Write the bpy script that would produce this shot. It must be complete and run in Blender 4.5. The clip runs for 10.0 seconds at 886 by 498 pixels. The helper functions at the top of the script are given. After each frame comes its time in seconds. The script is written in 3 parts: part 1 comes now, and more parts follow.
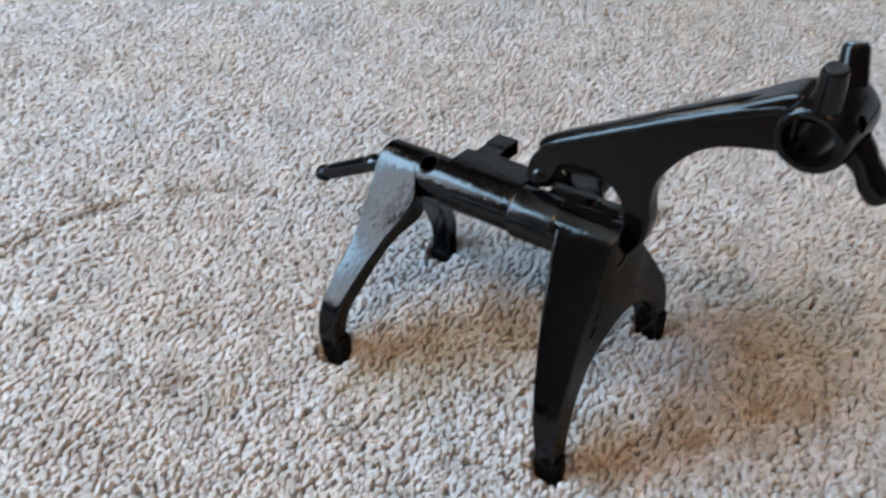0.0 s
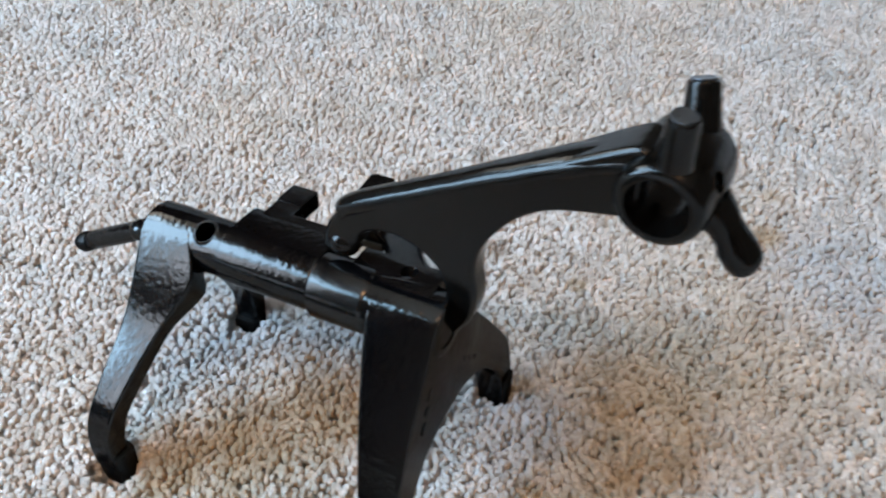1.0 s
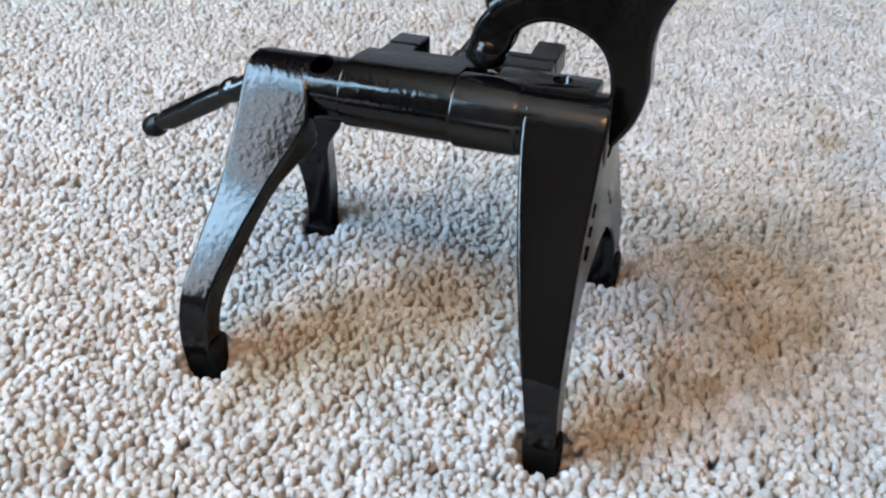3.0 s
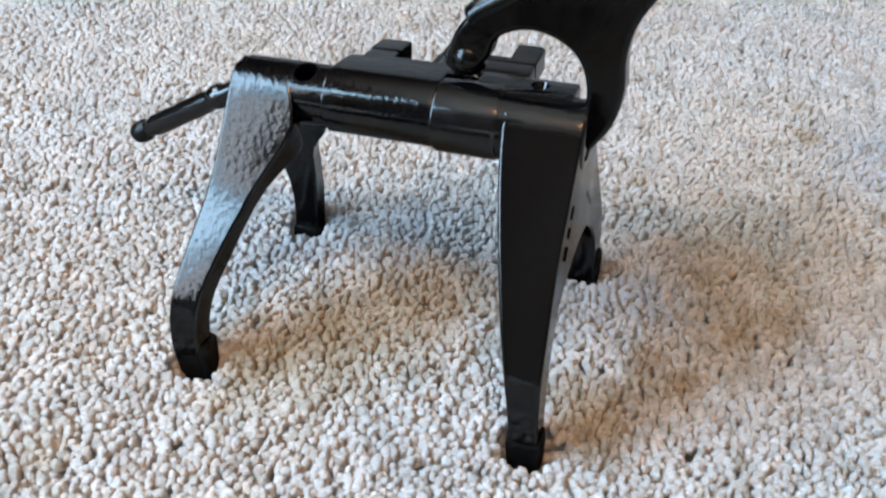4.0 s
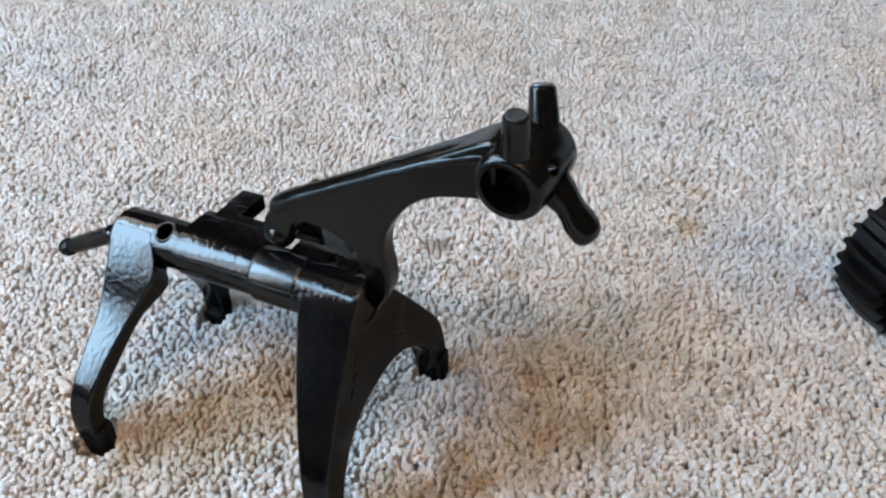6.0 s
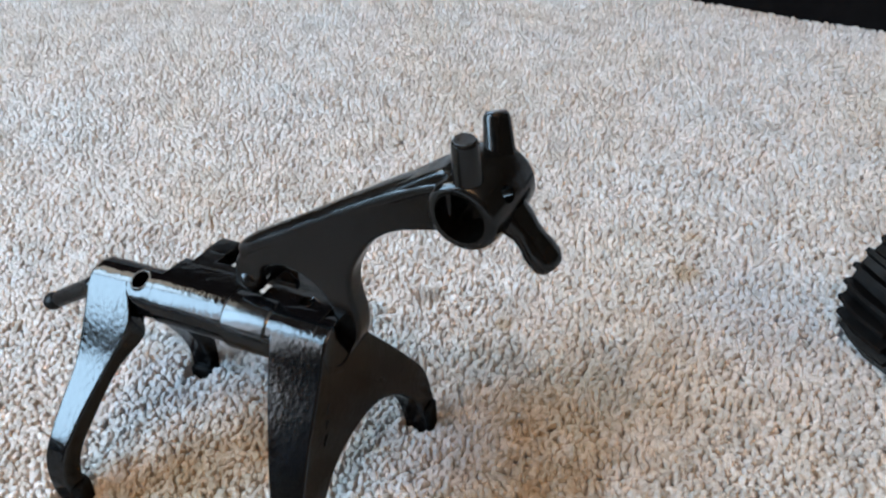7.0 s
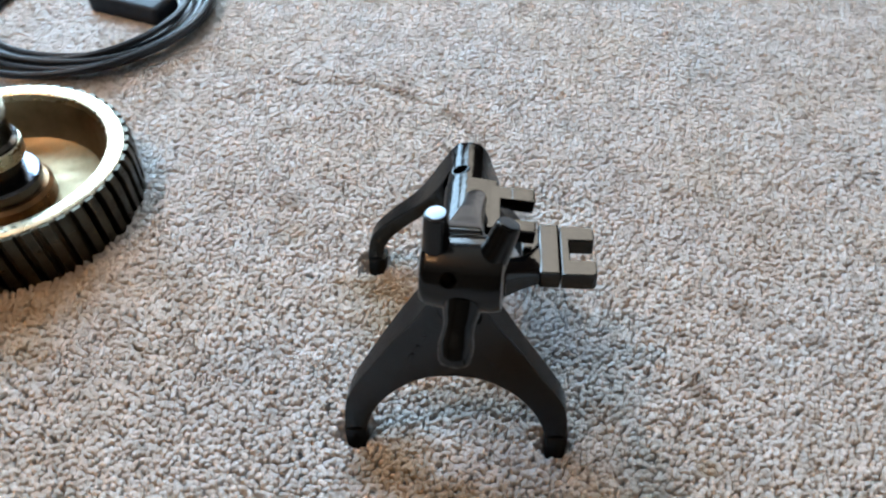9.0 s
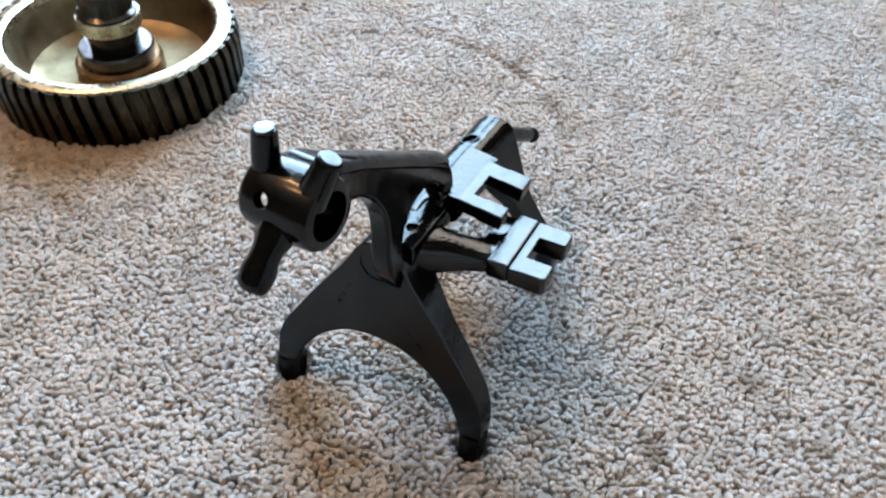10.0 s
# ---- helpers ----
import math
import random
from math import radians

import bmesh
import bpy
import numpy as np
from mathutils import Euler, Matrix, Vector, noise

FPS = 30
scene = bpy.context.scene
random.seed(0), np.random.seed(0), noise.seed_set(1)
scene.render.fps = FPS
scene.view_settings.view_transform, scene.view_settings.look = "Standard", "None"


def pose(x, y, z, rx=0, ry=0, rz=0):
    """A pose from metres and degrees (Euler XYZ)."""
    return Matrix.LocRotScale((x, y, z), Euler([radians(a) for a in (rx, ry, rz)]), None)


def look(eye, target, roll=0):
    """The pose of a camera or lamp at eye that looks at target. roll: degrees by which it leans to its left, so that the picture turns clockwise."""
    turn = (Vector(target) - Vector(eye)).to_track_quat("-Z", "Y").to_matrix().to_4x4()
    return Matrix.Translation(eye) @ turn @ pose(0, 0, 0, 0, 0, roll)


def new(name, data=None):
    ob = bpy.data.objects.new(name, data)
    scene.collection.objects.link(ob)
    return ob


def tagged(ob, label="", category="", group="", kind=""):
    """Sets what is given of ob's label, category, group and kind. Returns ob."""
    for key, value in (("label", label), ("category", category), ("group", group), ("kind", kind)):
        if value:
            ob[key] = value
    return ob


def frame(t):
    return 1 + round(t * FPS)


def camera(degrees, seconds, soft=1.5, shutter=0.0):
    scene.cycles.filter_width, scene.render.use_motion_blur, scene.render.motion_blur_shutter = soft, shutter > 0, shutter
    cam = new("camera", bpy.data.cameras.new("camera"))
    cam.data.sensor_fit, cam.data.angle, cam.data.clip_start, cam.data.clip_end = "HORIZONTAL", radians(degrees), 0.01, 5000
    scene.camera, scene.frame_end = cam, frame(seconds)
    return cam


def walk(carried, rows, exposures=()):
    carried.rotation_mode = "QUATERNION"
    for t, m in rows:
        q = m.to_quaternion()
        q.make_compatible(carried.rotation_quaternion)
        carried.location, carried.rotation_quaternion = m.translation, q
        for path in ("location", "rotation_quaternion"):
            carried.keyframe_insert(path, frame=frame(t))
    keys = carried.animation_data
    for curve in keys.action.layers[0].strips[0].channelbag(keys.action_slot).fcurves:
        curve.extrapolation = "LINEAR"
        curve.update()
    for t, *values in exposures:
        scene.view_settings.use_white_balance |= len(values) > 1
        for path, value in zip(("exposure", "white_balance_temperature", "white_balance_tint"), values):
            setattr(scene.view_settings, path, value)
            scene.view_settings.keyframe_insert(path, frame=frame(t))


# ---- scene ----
cam = camera(55.6, 10.0, soft=2.25, shutter=0.3)
PATH = [
    (0, (0.141, -0.289, 0.37), (-0.602, 0.953, -1.011), -0.1),
    (0.2, (0.1335, -0.2714, 0.3811), (-0.4303, 0.8608, -0.8284), 1.9),
    (0.5, (0.151, -0.245, 0.406), (-0.385, 1.1, -0.973), 1.6),
    (0.7, (0.1508, -0.23, 0.3722), (-0.2713, 0.9611, -0.8385), 3.05),
    (1, (0.127, -0.205, 0.343), (-0.309, 1.166, -1.046), 4.1),
    (1.2, (0.0998, -0.2013, 0.3237), (-0.2718, 1.0062, -0.8872), 4.32),
    (1.5, (0.073, -0.207, 0.321), (-0.325, 1.192, -1.052), 4.7),
    (2, (0.07, -0.233, 0.307), (-0.277, 1.256, -0.982), 5.4),
    (2.5, (0.06, -0.257, 0.262), (-0.277, 1.291, -0.958), 5.5),
    (2.7, (0.062, -0.265, 0.248), (-0.268, 1.29, -0.967), 5.3),
    (3.8, (0.07, -0.273, 0.24), (-0.212, 1.28, -0.988), 5.1),
    (4, (0.069, -0.273, 0.252), (-0.22, 1.274, -0.982), 4.9),
    (4.5, (0.079, -0.266, 0.297), (-0.268, 1.149, -1.074), 8.1),
    (4.7, (0.0877, -0.2593, 0.3196), (-0.2553, 0.9964, -0.85), 5.79),
    (5, (0.098, -0.249, 0.328), (-0.288, 1.188, -1.008), 4.7),
    (5.5, (0.151, -0.245, 0.357), (-0.287, 1.172, -0.984), 2.6),
    (5.7, (0.166, -0.242, 0.374), (-0.291, 1.15, -0.988), 2.1),
    (7, (0.205, -0.233, 0.358), (-0.369, 1.237, -0.871), -1.3),
    (7.5, (0.227, -0.229, 0.35), (-0.512, 1.284, -0.729), -2.9),
    (7.8, (0.2431, -0.2163, 0.3661), (-0.4914, 1.0038, -0.6509), -2.95),
    (8, (0.263, -0.196, 0.38), (-0.743, 0.948, -0.917), -1.9),
    (8.1, (0.273, -0.185, 0.384), (-0.799, 0.792, -0.993), -1.3),
    (8.3, (0.3096, -0.1608, 0.4102), (-0.7631, 0.4123, -0.8481), -0.82),
    (8.5, (0.331, -0.113, 0.427), (-0.988, 0.325, -1.011), -0.1),
    (9, (0.347, -0.021, 0.42), (-1.078, 0.024, -0.982), 0.4),
    (9.5, (0.338, 0.066, 0.399), (-1.059, -0.191, -1.008), 1.1),
    (10, (0.319, 0.116, 0.394), (-1.012, -0.355, -1.022), 2.8),
]
walk(cam, [(t, look(eye, target, roll)) for t, eye, target, roll in PATH], [(0.0, -0.86), (0.5, -0.93), (1.0, -0.62), (1.5, -0.58), (2.5, -0.52), (4.5, -0.55), (5.5, -0.55), (7.0, -0.55), (8.0, -0.81), (9.0, -0.68), (10.0, -0.60)])

# ---------------------------------------------------------------- world and light
world = bpy.data.worlds.new("world")
scene.world = world
world.use_nodes = True
sky = world.node_tree.nodes.new("ShaderNodeTexSky")
sky.sky_type, sky.sun_disc = "NISHITA", False
sky.sun_elevation, sky.sun_rotation = radians(38), radians(200)
world.node_tree.nodes["Background"].inputs["Strength"].default_value = 0.1
world.node_tree.links.new(sky.outputs[0], world.node_tree.nodes["Background"].inputs["Color"])

ROOM_X, ROOM_Y, ROOM_H, BASE = (-1.45, 2.6), (-2.7, 2.0), 2.4, -0.020
# y0, y1, z0, z1 of each window, the tint of its light and its strength (the second and fourth are weakened as by a
# sheer curtain, none is modelled)
WINDOWS = [(-1.34, -0.43, 0.16, 1.85, (0.48, 0.74, 1.0), 1.05),
           (-1.76, -1.40, 0.25, 1.42, (0.80, 0.88, 1.0), 0.42), (-0.40, 0.08, 0.76, 1.62, (0.55, 0.785, 1.0), 1.2),
           (0.11, 0.60, 0.72, 1.66, (1.0, 0.93, 0.80), 0.30), (-1.76, -1.40, 1.47, 2.25, (0.43, 0.74, 1.0), 1.25)]


def area_lamp(name, m, sx, sy, watts, colour):
    data = bpy.data.lights.new(name, "AREA")
    data.shape, data.size, data.size_y, data.energy, data.color = "RECTANGLE", sx, sy, watts, colour
    ob = new(name, data)
    ob.matrix_world = m
    return ob


for y0, y1, z0, z1, tint, gain in WINDOWS:
    area_lamp("window_daylight", look((ROOM_X[0] - 0.05, (y0 + y1) / 2, (z0 + z1) / 2), (3, (y0 + y1) / 2, (z0 + z1) / 2)), y1 - y0, z1 - z0, 102 * gain * (y1 - y0) * (z1 - z0), tint)
for x, y in ((-0.25, -1.25), (0.42, -1.18)):
    bulb = bpy.data.lights.new("ceiling_bulb", "POINT")
    bulb.energy, bulb.color, bulb.shadow_soft_size = 43, (1.0, 0.57, 0.26), 0.06
    new("ceiling_bulb", bulb).location = (x, y, 2.2)


# ---------------------------------------------------------------- materials
def material(name, rough=0.5, metal=0.0, shine=0.5):
    m = bpy.data.materials.new(name)
    m.use_nodes = True
    b = m.node_tree.nodes["Principled BSDF"]
    b.inputs["Roughness"].default_value = rough
    b.inputs["Metallic"].default_value = metal
    b.inputs["Specular IOR Level"].default_value = shine
    return m, m.node_tree.nodes, m.node_tree.links, b


def place(nodes):
    return nodes.new("ShaderNodeTexCoord").outputs["Object"]


def noise_of(nodes, links, vec, scale, detail=4.0, rough=0.55):
    n = nodes.new("ShaderNodeTexNoise")
    n.inputs["Scale"].default_value, n.inputs["Detail"].default_value, n.inputs["Roughness"].default_value = scale, detail, rough
    links.new(vec, n.inputs["Vector"])
    return n.outputs["Fac"]


def ramp_of(nodes, links, fac, *stops):
    r = nodes.new("ShaderNodeValToRGB")
    e = r.color_ramp.elements
    while len(e) < len(stops):
        e.new(0.5)
    for el, (p, c) in zip(e, stops):
        el.position, el.color = p, (*c, 1) if len(c) == 3 else (c[0], c[0], c[0], 1)
    links.new(fac, r.inputs["Fac"])
    return r.outputs["Color"]


def bump_of(nodes, links, height, strength, distance, normal=None):
    b = nodes.new("ShaderNodeBump")
    b.inputs["Strength"].default_value, b.inputs["Distance"].default_value = strength, distance
    links.new(height, b.inputs["Height"])
    if normal:
        links.new(normal, b.inputs["Normal"])
    return b.outputs["Normal"]


def mix_of(nodes, links, fac, a, b, blend="MIX"):
    m = nodes.new("ShaderNodeMix")
    m.data_type, m.blend_type = "RGBA", blend
    for s, v in ((m.inputs[0], fac), (m.inputs[6], a), (m.inputs[7], b)):
        if isinstance(v, (int, float)):
            s.default_value = v
        elif isinstance(v, tuple):
            s.default_value = (*v, 1)
        else:
            links.new(v, s)
    return m.outputs[2]


def enamel(name, rough=0.10, tint=(0.0011, 0.0011, 0.0013), peel=0.30, shine=0.42, slant_gloss=0.10):
    """Black brushed-on enamel over a cast surface; the gloss is cut at a slant to darken grazing reflections of the
    carpet.
    """
    m, nodes, links, b = material(name, rough, 0.0, shine)
    v = place(nodes)
    col = ramp_of(nodes, links, noise_of(nodes, links, v, 60), (0.3, tuple(c * 0.7 for c in tint)), (0.75, tuple(c * 1.7 for c in tint)))
    links.new(col, b.inputs["Base Color"])
    slant = nodes.new("ShaderNodeLayerWeight")
    slant.inputs["Blend"].default_value = 0.5
    links.new(ramp_of(nodes, links, slant.outputs["Facing"], (0.25, (shine,)), (0.62, (shine * slant_gloss,))), b.inputs["Specular IOR Level"])
    links.new(ramp_of(nodes, links, noise_of(nodes, links, v, 140, 5), (0.3, (rough * 0.75,)), (0.7, (rough * 1.35,))), b.inputs["Roughness"])
    cast = bump_of(nodes, links, noise_of(nodes, links, v, 380, 3), peel * 0.7, 0.0006)
    both = bump_of(nodes, links, noise_of(nodes, links, v, 90, 3), 0.12, 0.0012, cast)
    links.new(both, b.inputs["Normal"])
    return m


BLACK = enamel("black_enamel")
BLACK_SMOOTH = enamel("black_enamel_machined", 0.16, peel=0.10, shine=0.52)
BLACK_HEAD = enamel("black_enamel_lever", 0.17, (0.0014, 0.0012, 0.0010), 0.16, 0.26, 0.8)
BLACK_DULL = enamel("black_pad", 0.36, (0.0020, 0.0018, 0.0018), 0.3, 0.2)


def worn_metal(name, a, c, rough, scale=60, metal=1.0):
    m, nodes, links, b = material(name, rough, metal)
    v = place(nodes)
    links.new(ramp_of(nodes, links, noise_of(nodes, links, v, scale, 6, 0.65), (0.3, a), (0.7, c)), b.inputs["Base Color"])
    links.new(ramp_of(nodes, links, noise_of(nodes, links, v, scale * 3, 4), (0.3, (rough * 0.7,)), (0.7, (rough * 1.4,))), b.inputs["Roughness"])
    links.new(bump_of(nodes, links, noise_of(nodes, links, v, scale * 8, 3), 0.2, 0.0004), b.inputs["Normal"])
    return m


RIM_STEEL = worn_metal("turned_rim", (0.55, 0.48, 0.34), (0.75, 0.68, 0.52), 0.28)
BOWL = worn_metal("bowl_metal", (0.17, 0.125, 0.07), (0.34, 0.27, 0.17), 0.42, 30)
RUSTED = worn_metal("brown_oiled_steel", (0.10, 0.055, 0.026), (0.25, 0.145, 0.075), 0.32)
SHAFT = worn_metal("dark_shaft_steel", (0.030, 0.028, 0.026), (0.07, 0.064, 0.06), 0.2)
STEEL = worn_metal("bright_steel", (0.38, 0.42, 0.47), (0.60, 0.64, 0.70), 0.2)
COLLAR_STEEL = worn_metal("dark_blued_collar", (0.10, 0.115, 0.14), (0.20, 0.22, 0.26), 0.13)
PIN_STEEL = worn_metal("dull_pin_steel", (0.10, 0.12, 0.14), (0.20, 0.22, 0.25), 0.38)
TEETH = worn_metal("dark_tooth_steel", (0.022, 0.018, 0.013), (0.075, 0.062, 0.043), 0.36)


def plastic(name, colour, rough, shine=0.4):
    m, nodes, links, b = material(name, rough, 0.0, shine)
    v = place(nodes)
    links.new(ramp_of(nodes, links, noise_of(nodes, links, v, 80), (0.3, tuple(c * 0.75 for c in colour)), (0.7, tuple(c * 1.3 for c in colour))), b.inputs["Base Color"])
    links.new(bump_of(nodes, links, noise_of(nodes, links, v, 700, 2), 0.15, 0.0003), b.inputs["Normal"])
    return m


CABLE = plastic("black_cable_jacket", (0.008, 0.0085, 0.011), 0.3, 0.3)
CASE = plastic("dark_adapter_plastic", (0.020, 0.024, 0.031), 0.5, 0.12)
VOID = plastic("dark_gap_fill", (0.0035, 0.003, 0.003), 1.0, 0.05)


def carpet_material():
    m, nodes, links, b = material("carpet_pile", 0.95)
    geo = nodes.new("ShaderNodeNewGeometry")
    pos = geo.outputs["Position"]
    yarn = ramp_of(nodes, links, geo.outputs["Random Per Island"],
                   (0.0, (0.48, 0.445, 0.405)), (0.12, (0.60, 0.578, 0.555)), (0.40, (0.66, 0.64, 0.623)), (0.75, (0.69, 0.677, 0.67)), (1.0, (0.745, 0.737, 0.737)))
    broad = noise_of(nodes, links, pos, 7, 3, 0.6)
    tone = ramp_of(nodes, links, broad, (0.30, (0.95, 0.89, 0.82)), (0.52, (0.985, 0.963, 0.955)), (0.72, (0.93, 0.97, 1.0)))
    col = mix_of(nodes, links, 1.0, yarn, tone, "MULTIPLY")
    fine = noise_of(nodes, links, pos, 1300, 3, 0.7)
    col = mix_of(nodes, links, 1.0, col, ramp_of(nodes, links, fine, (0.30, (0.74,)), (0.70, (1.13,))), "MULTIPLY")
    clump = noise_of(nodes, links, pos, 42, 4, 0.65)
    col = mix_of(nodes, links, 1.0, col, ramp_of(nodes, links, clump, (0.36, (0.82, 0.805, 0.785)), (0.58, (1.07, 1.07, 1.07))), "MULTIPLY")
    # oil and rust stains, plus warm and blue light put into the colour: place, radius, strength, colour
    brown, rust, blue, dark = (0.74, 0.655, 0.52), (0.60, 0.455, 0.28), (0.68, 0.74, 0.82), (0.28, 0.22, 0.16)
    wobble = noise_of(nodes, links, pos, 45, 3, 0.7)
    for x, y, r, k, c in STAINS_AND_LIGHT(brown, rust, blue, dark):
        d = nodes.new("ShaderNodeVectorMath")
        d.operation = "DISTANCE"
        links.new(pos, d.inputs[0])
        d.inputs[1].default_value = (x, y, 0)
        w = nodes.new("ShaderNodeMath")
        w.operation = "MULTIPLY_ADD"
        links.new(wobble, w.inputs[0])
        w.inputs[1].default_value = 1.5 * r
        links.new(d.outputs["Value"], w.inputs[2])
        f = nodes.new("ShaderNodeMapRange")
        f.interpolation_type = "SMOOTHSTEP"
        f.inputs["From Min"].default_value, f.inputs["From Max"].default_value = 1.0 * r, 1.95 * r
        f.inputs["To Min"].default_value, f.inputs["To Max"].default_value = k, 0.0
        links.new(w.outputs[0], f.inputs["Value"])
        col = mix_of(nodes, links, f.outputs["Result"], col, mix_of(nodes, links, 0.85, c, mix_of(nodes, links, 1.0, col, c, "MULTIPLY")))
    # brown trace of a round thing that once stood here
    flat = nodes.new("ShaderNodeVectorMath")
    flat.operation = "MULTIPLY"
    flat.inputs[1].default_value = (1, 1, 0)
    links.new(pos, flat.inputs[0])
    d = nodes.new("ShaderNodeVectorMath")
    d.operation = "DISTANCE"
    links.new(flat.outputs[0], d.inputs[0])
    d.inputs[1].default_value = (-0.152, -0.108, 0)
    off = nodes.new("ShaderNodeMath")
    off.operation = "SUBTRACT"
    links.new(d.outputs["Value"], off.inputs[0])
    off.inputs[1].default_value = 0.143
    mag = nodes.new("ShaderNodeMath")
    mag.operation = "ABSOLUTE"
    links.new(off.outputs[0], mag.inputs[0])
    f = nodes.new("ShaderNodeMapRange")
    f.inputs["From Min"].default_value, f.inputs["From Max"].default_value = 0.002, 0.007
    f.inputs["To Min"].default_value, f.inputs["To Max"].default_value = 0.55, 0.0
    links.new(mag.outputs[0], f.inputs["Value"])
    patchy = nodes.new("ShaderNodeMath")
    patchy.operation = "MULTIPLY"
    links.new(f.outputs["Result"], patchy.inputs[0])
    links.new(ramp_of(nodes, links, noise_of(nodes, links, pos, 30, 3), (0.40, (0.1,)), (0.58, (1.0,))), patchy.inputs[1])
    near_arc = nodes.new("ShaderNodeVectorMath")
    near_arc.operation = "DISTANCE"
    links.new(pos, near_arc.inputs[0])
    near_arc.inputs[1].default_value = (-0.268, -0.022, 0)
    keep = nodes.new("ShaderNodeMapRange")
    keep.inputs["From Min"].default_value, keep.inputs["From Max"].default_value = 0.045, 0.10
    keep.inputs["To Min"].default_value, keep.inputs["To Max"].default_value = 1.0, 0.15
    links.new(near_arc.outputs["Value"], keep.inputs["Value"])
    both = nodes.new("ShaderNodeMath")
    both.operation = "MULTIPLY"
    links.new(patchy.outputs[0], both.inputs[0])
    links.new(keep.outputs["Result"], both.inputs[1])
    patchy = both
    col = mix_of(nodes, links, patchy.outputs[0], col, (0.2, 0.16, 0.115))
    links.new(col, b.inputs["Base Color"])
    b.inputs["Sheen Weight"].default_value = 0.25
    lift = nodes.new("ShaderNodeVectorMath")
    lift.operation = "MULTIPLY_ADD"
    lift.inputs[1].default_value = (0.30, 0.30, 0.30)
    lift.inputs[2].default_value = (0, 0, 0.75)
    links.new(geo.outputs["Normal"], lift.inputs[0])
    unit = nodes.new("ShaderNodeVectorMath")
    unit.operation = "NORMALIZE"
    links.new(lift.outputs[0], unit.inputs[0])
    fuzz = bump_of(nodes, links, noise_of(nodes, links, pos, 1900, 4, 0.75), 0.42, 0.0013, unit.outputs[0])
    links.new(fuzz, b.inputs["Normal"])
    glow = nodes.new("ShaderNodeBsdfTranslucent")
    links.new(col, glow.inputs["Color"])
    blend = nodes.new("ShaderNodeMixShader")
    blend.inputs[0].default_value = 0.18
    links.new(b.outputs[0], blend.inputs[1])
    links.new(glow.outputs[0], blend.inputs[2])
    links.new(blend.outputs[0], nodes["Material Output"].inputs["Surface"])
    return m


def STAINS_AND_LIGHT(brown, rust, blue, dark):
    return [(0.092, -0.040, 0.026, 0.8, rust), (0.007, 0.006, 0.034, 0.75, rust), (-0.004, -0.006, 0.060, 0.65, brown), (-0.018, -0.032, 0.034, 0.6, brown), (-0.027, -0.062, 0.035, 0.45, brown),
            # browns here: stain, and partly the warm-lit shade beside the front fork painted in
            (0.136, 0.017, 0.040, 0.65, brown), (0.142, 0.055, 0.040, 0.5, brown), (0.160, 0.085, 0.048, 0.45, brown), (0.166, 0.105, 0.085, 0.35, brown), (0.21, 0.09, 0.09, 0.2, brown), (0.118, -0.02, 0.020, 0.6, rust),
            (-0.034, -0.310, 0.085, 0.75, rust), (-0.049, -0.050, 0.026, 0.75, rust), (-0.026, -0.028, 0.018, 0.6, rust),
            # blue entries paint cool window light into the carpet's colour
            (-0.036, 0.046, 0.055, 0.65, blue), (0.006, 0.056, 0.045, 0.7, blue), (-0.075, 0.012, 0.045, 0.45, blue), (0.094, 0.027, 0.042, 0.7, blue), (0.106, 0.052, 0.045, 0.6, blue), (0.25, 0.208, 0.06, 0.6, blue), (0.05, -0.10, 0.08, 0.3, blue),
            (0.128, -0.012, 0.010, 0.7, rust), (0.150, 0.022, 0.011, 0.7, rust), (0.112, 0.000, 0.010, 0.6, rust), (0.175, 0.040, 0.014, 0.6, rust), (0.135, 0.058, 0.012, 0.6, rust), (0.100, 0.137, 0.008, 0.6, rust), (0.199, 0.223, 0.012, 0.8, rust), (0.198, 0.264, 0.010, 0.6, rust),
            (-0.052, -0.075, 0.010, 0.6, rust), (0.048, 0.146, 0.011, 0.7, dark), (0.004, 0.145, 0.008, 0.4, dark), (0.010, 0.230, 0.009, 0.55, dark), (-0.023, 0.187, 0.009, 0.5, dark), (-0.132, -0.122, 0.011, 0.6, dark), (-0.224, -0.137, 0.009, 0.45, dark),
            (-0.10, -0.114, 0.014, 0.5, brown), (-0.102, 0.545, 0.045, 0.35, brown), (0.0, 0.42, 0.10, 0.25, brown), (-0.375, 0.022, 0.010, 0.5, brown), (-0.02, 0.19, 0.008, 0.4, dark)]


CARPET = carpet_material()


def fabric_material():
    m, nodes, links, b = material("ribbed_grey_fabric", 0.9)
    v = place(nodes)
    w = nodes.new("ShaderNodeTexNoise")
    w.inputs["Scale"].default_value, w.inputs["Detail"].default_value = 1.0, 5
    s = nodes.new("ShaderNodeMapping")
    s.inputs["Scale"].default_value = (190, 30, 9)
    links.new(v, s.inputs["Vector"])
    links.new(s.outputs[0], w.inputs["Vector"])
    links.new(ramp_of(nodes, links, w.outputs["Fac"], (0.3, (0.42, 0.41, 0.41)), (0.65, (0.66, 0.65, 0.65))), b.inputs["Base Color"])
    links.new(bump_of(nodes, links, w.outputs["Fac"], 0.8, 0.004), b.inputs["Normal"])
    b.inputs["Sheen Weight"].default_value = 0.3
    return m


FABRIC = fabric_material()


def wall_paint(name, a, c):
    m, nodes, links, b = material(name, 0.85)
    v = place(nodes)
    links.new(ramp_of(nodes, links, noise_of(nodes, links, v, 3), (0.3, a), (0.7, c)), b.inputs["Base Color"])
    links.new(bump_of(nodes, links, noise_of(nodes, links, v, 200, 3), 0.15, 0.001), b.inputs["Normal"])
    return m


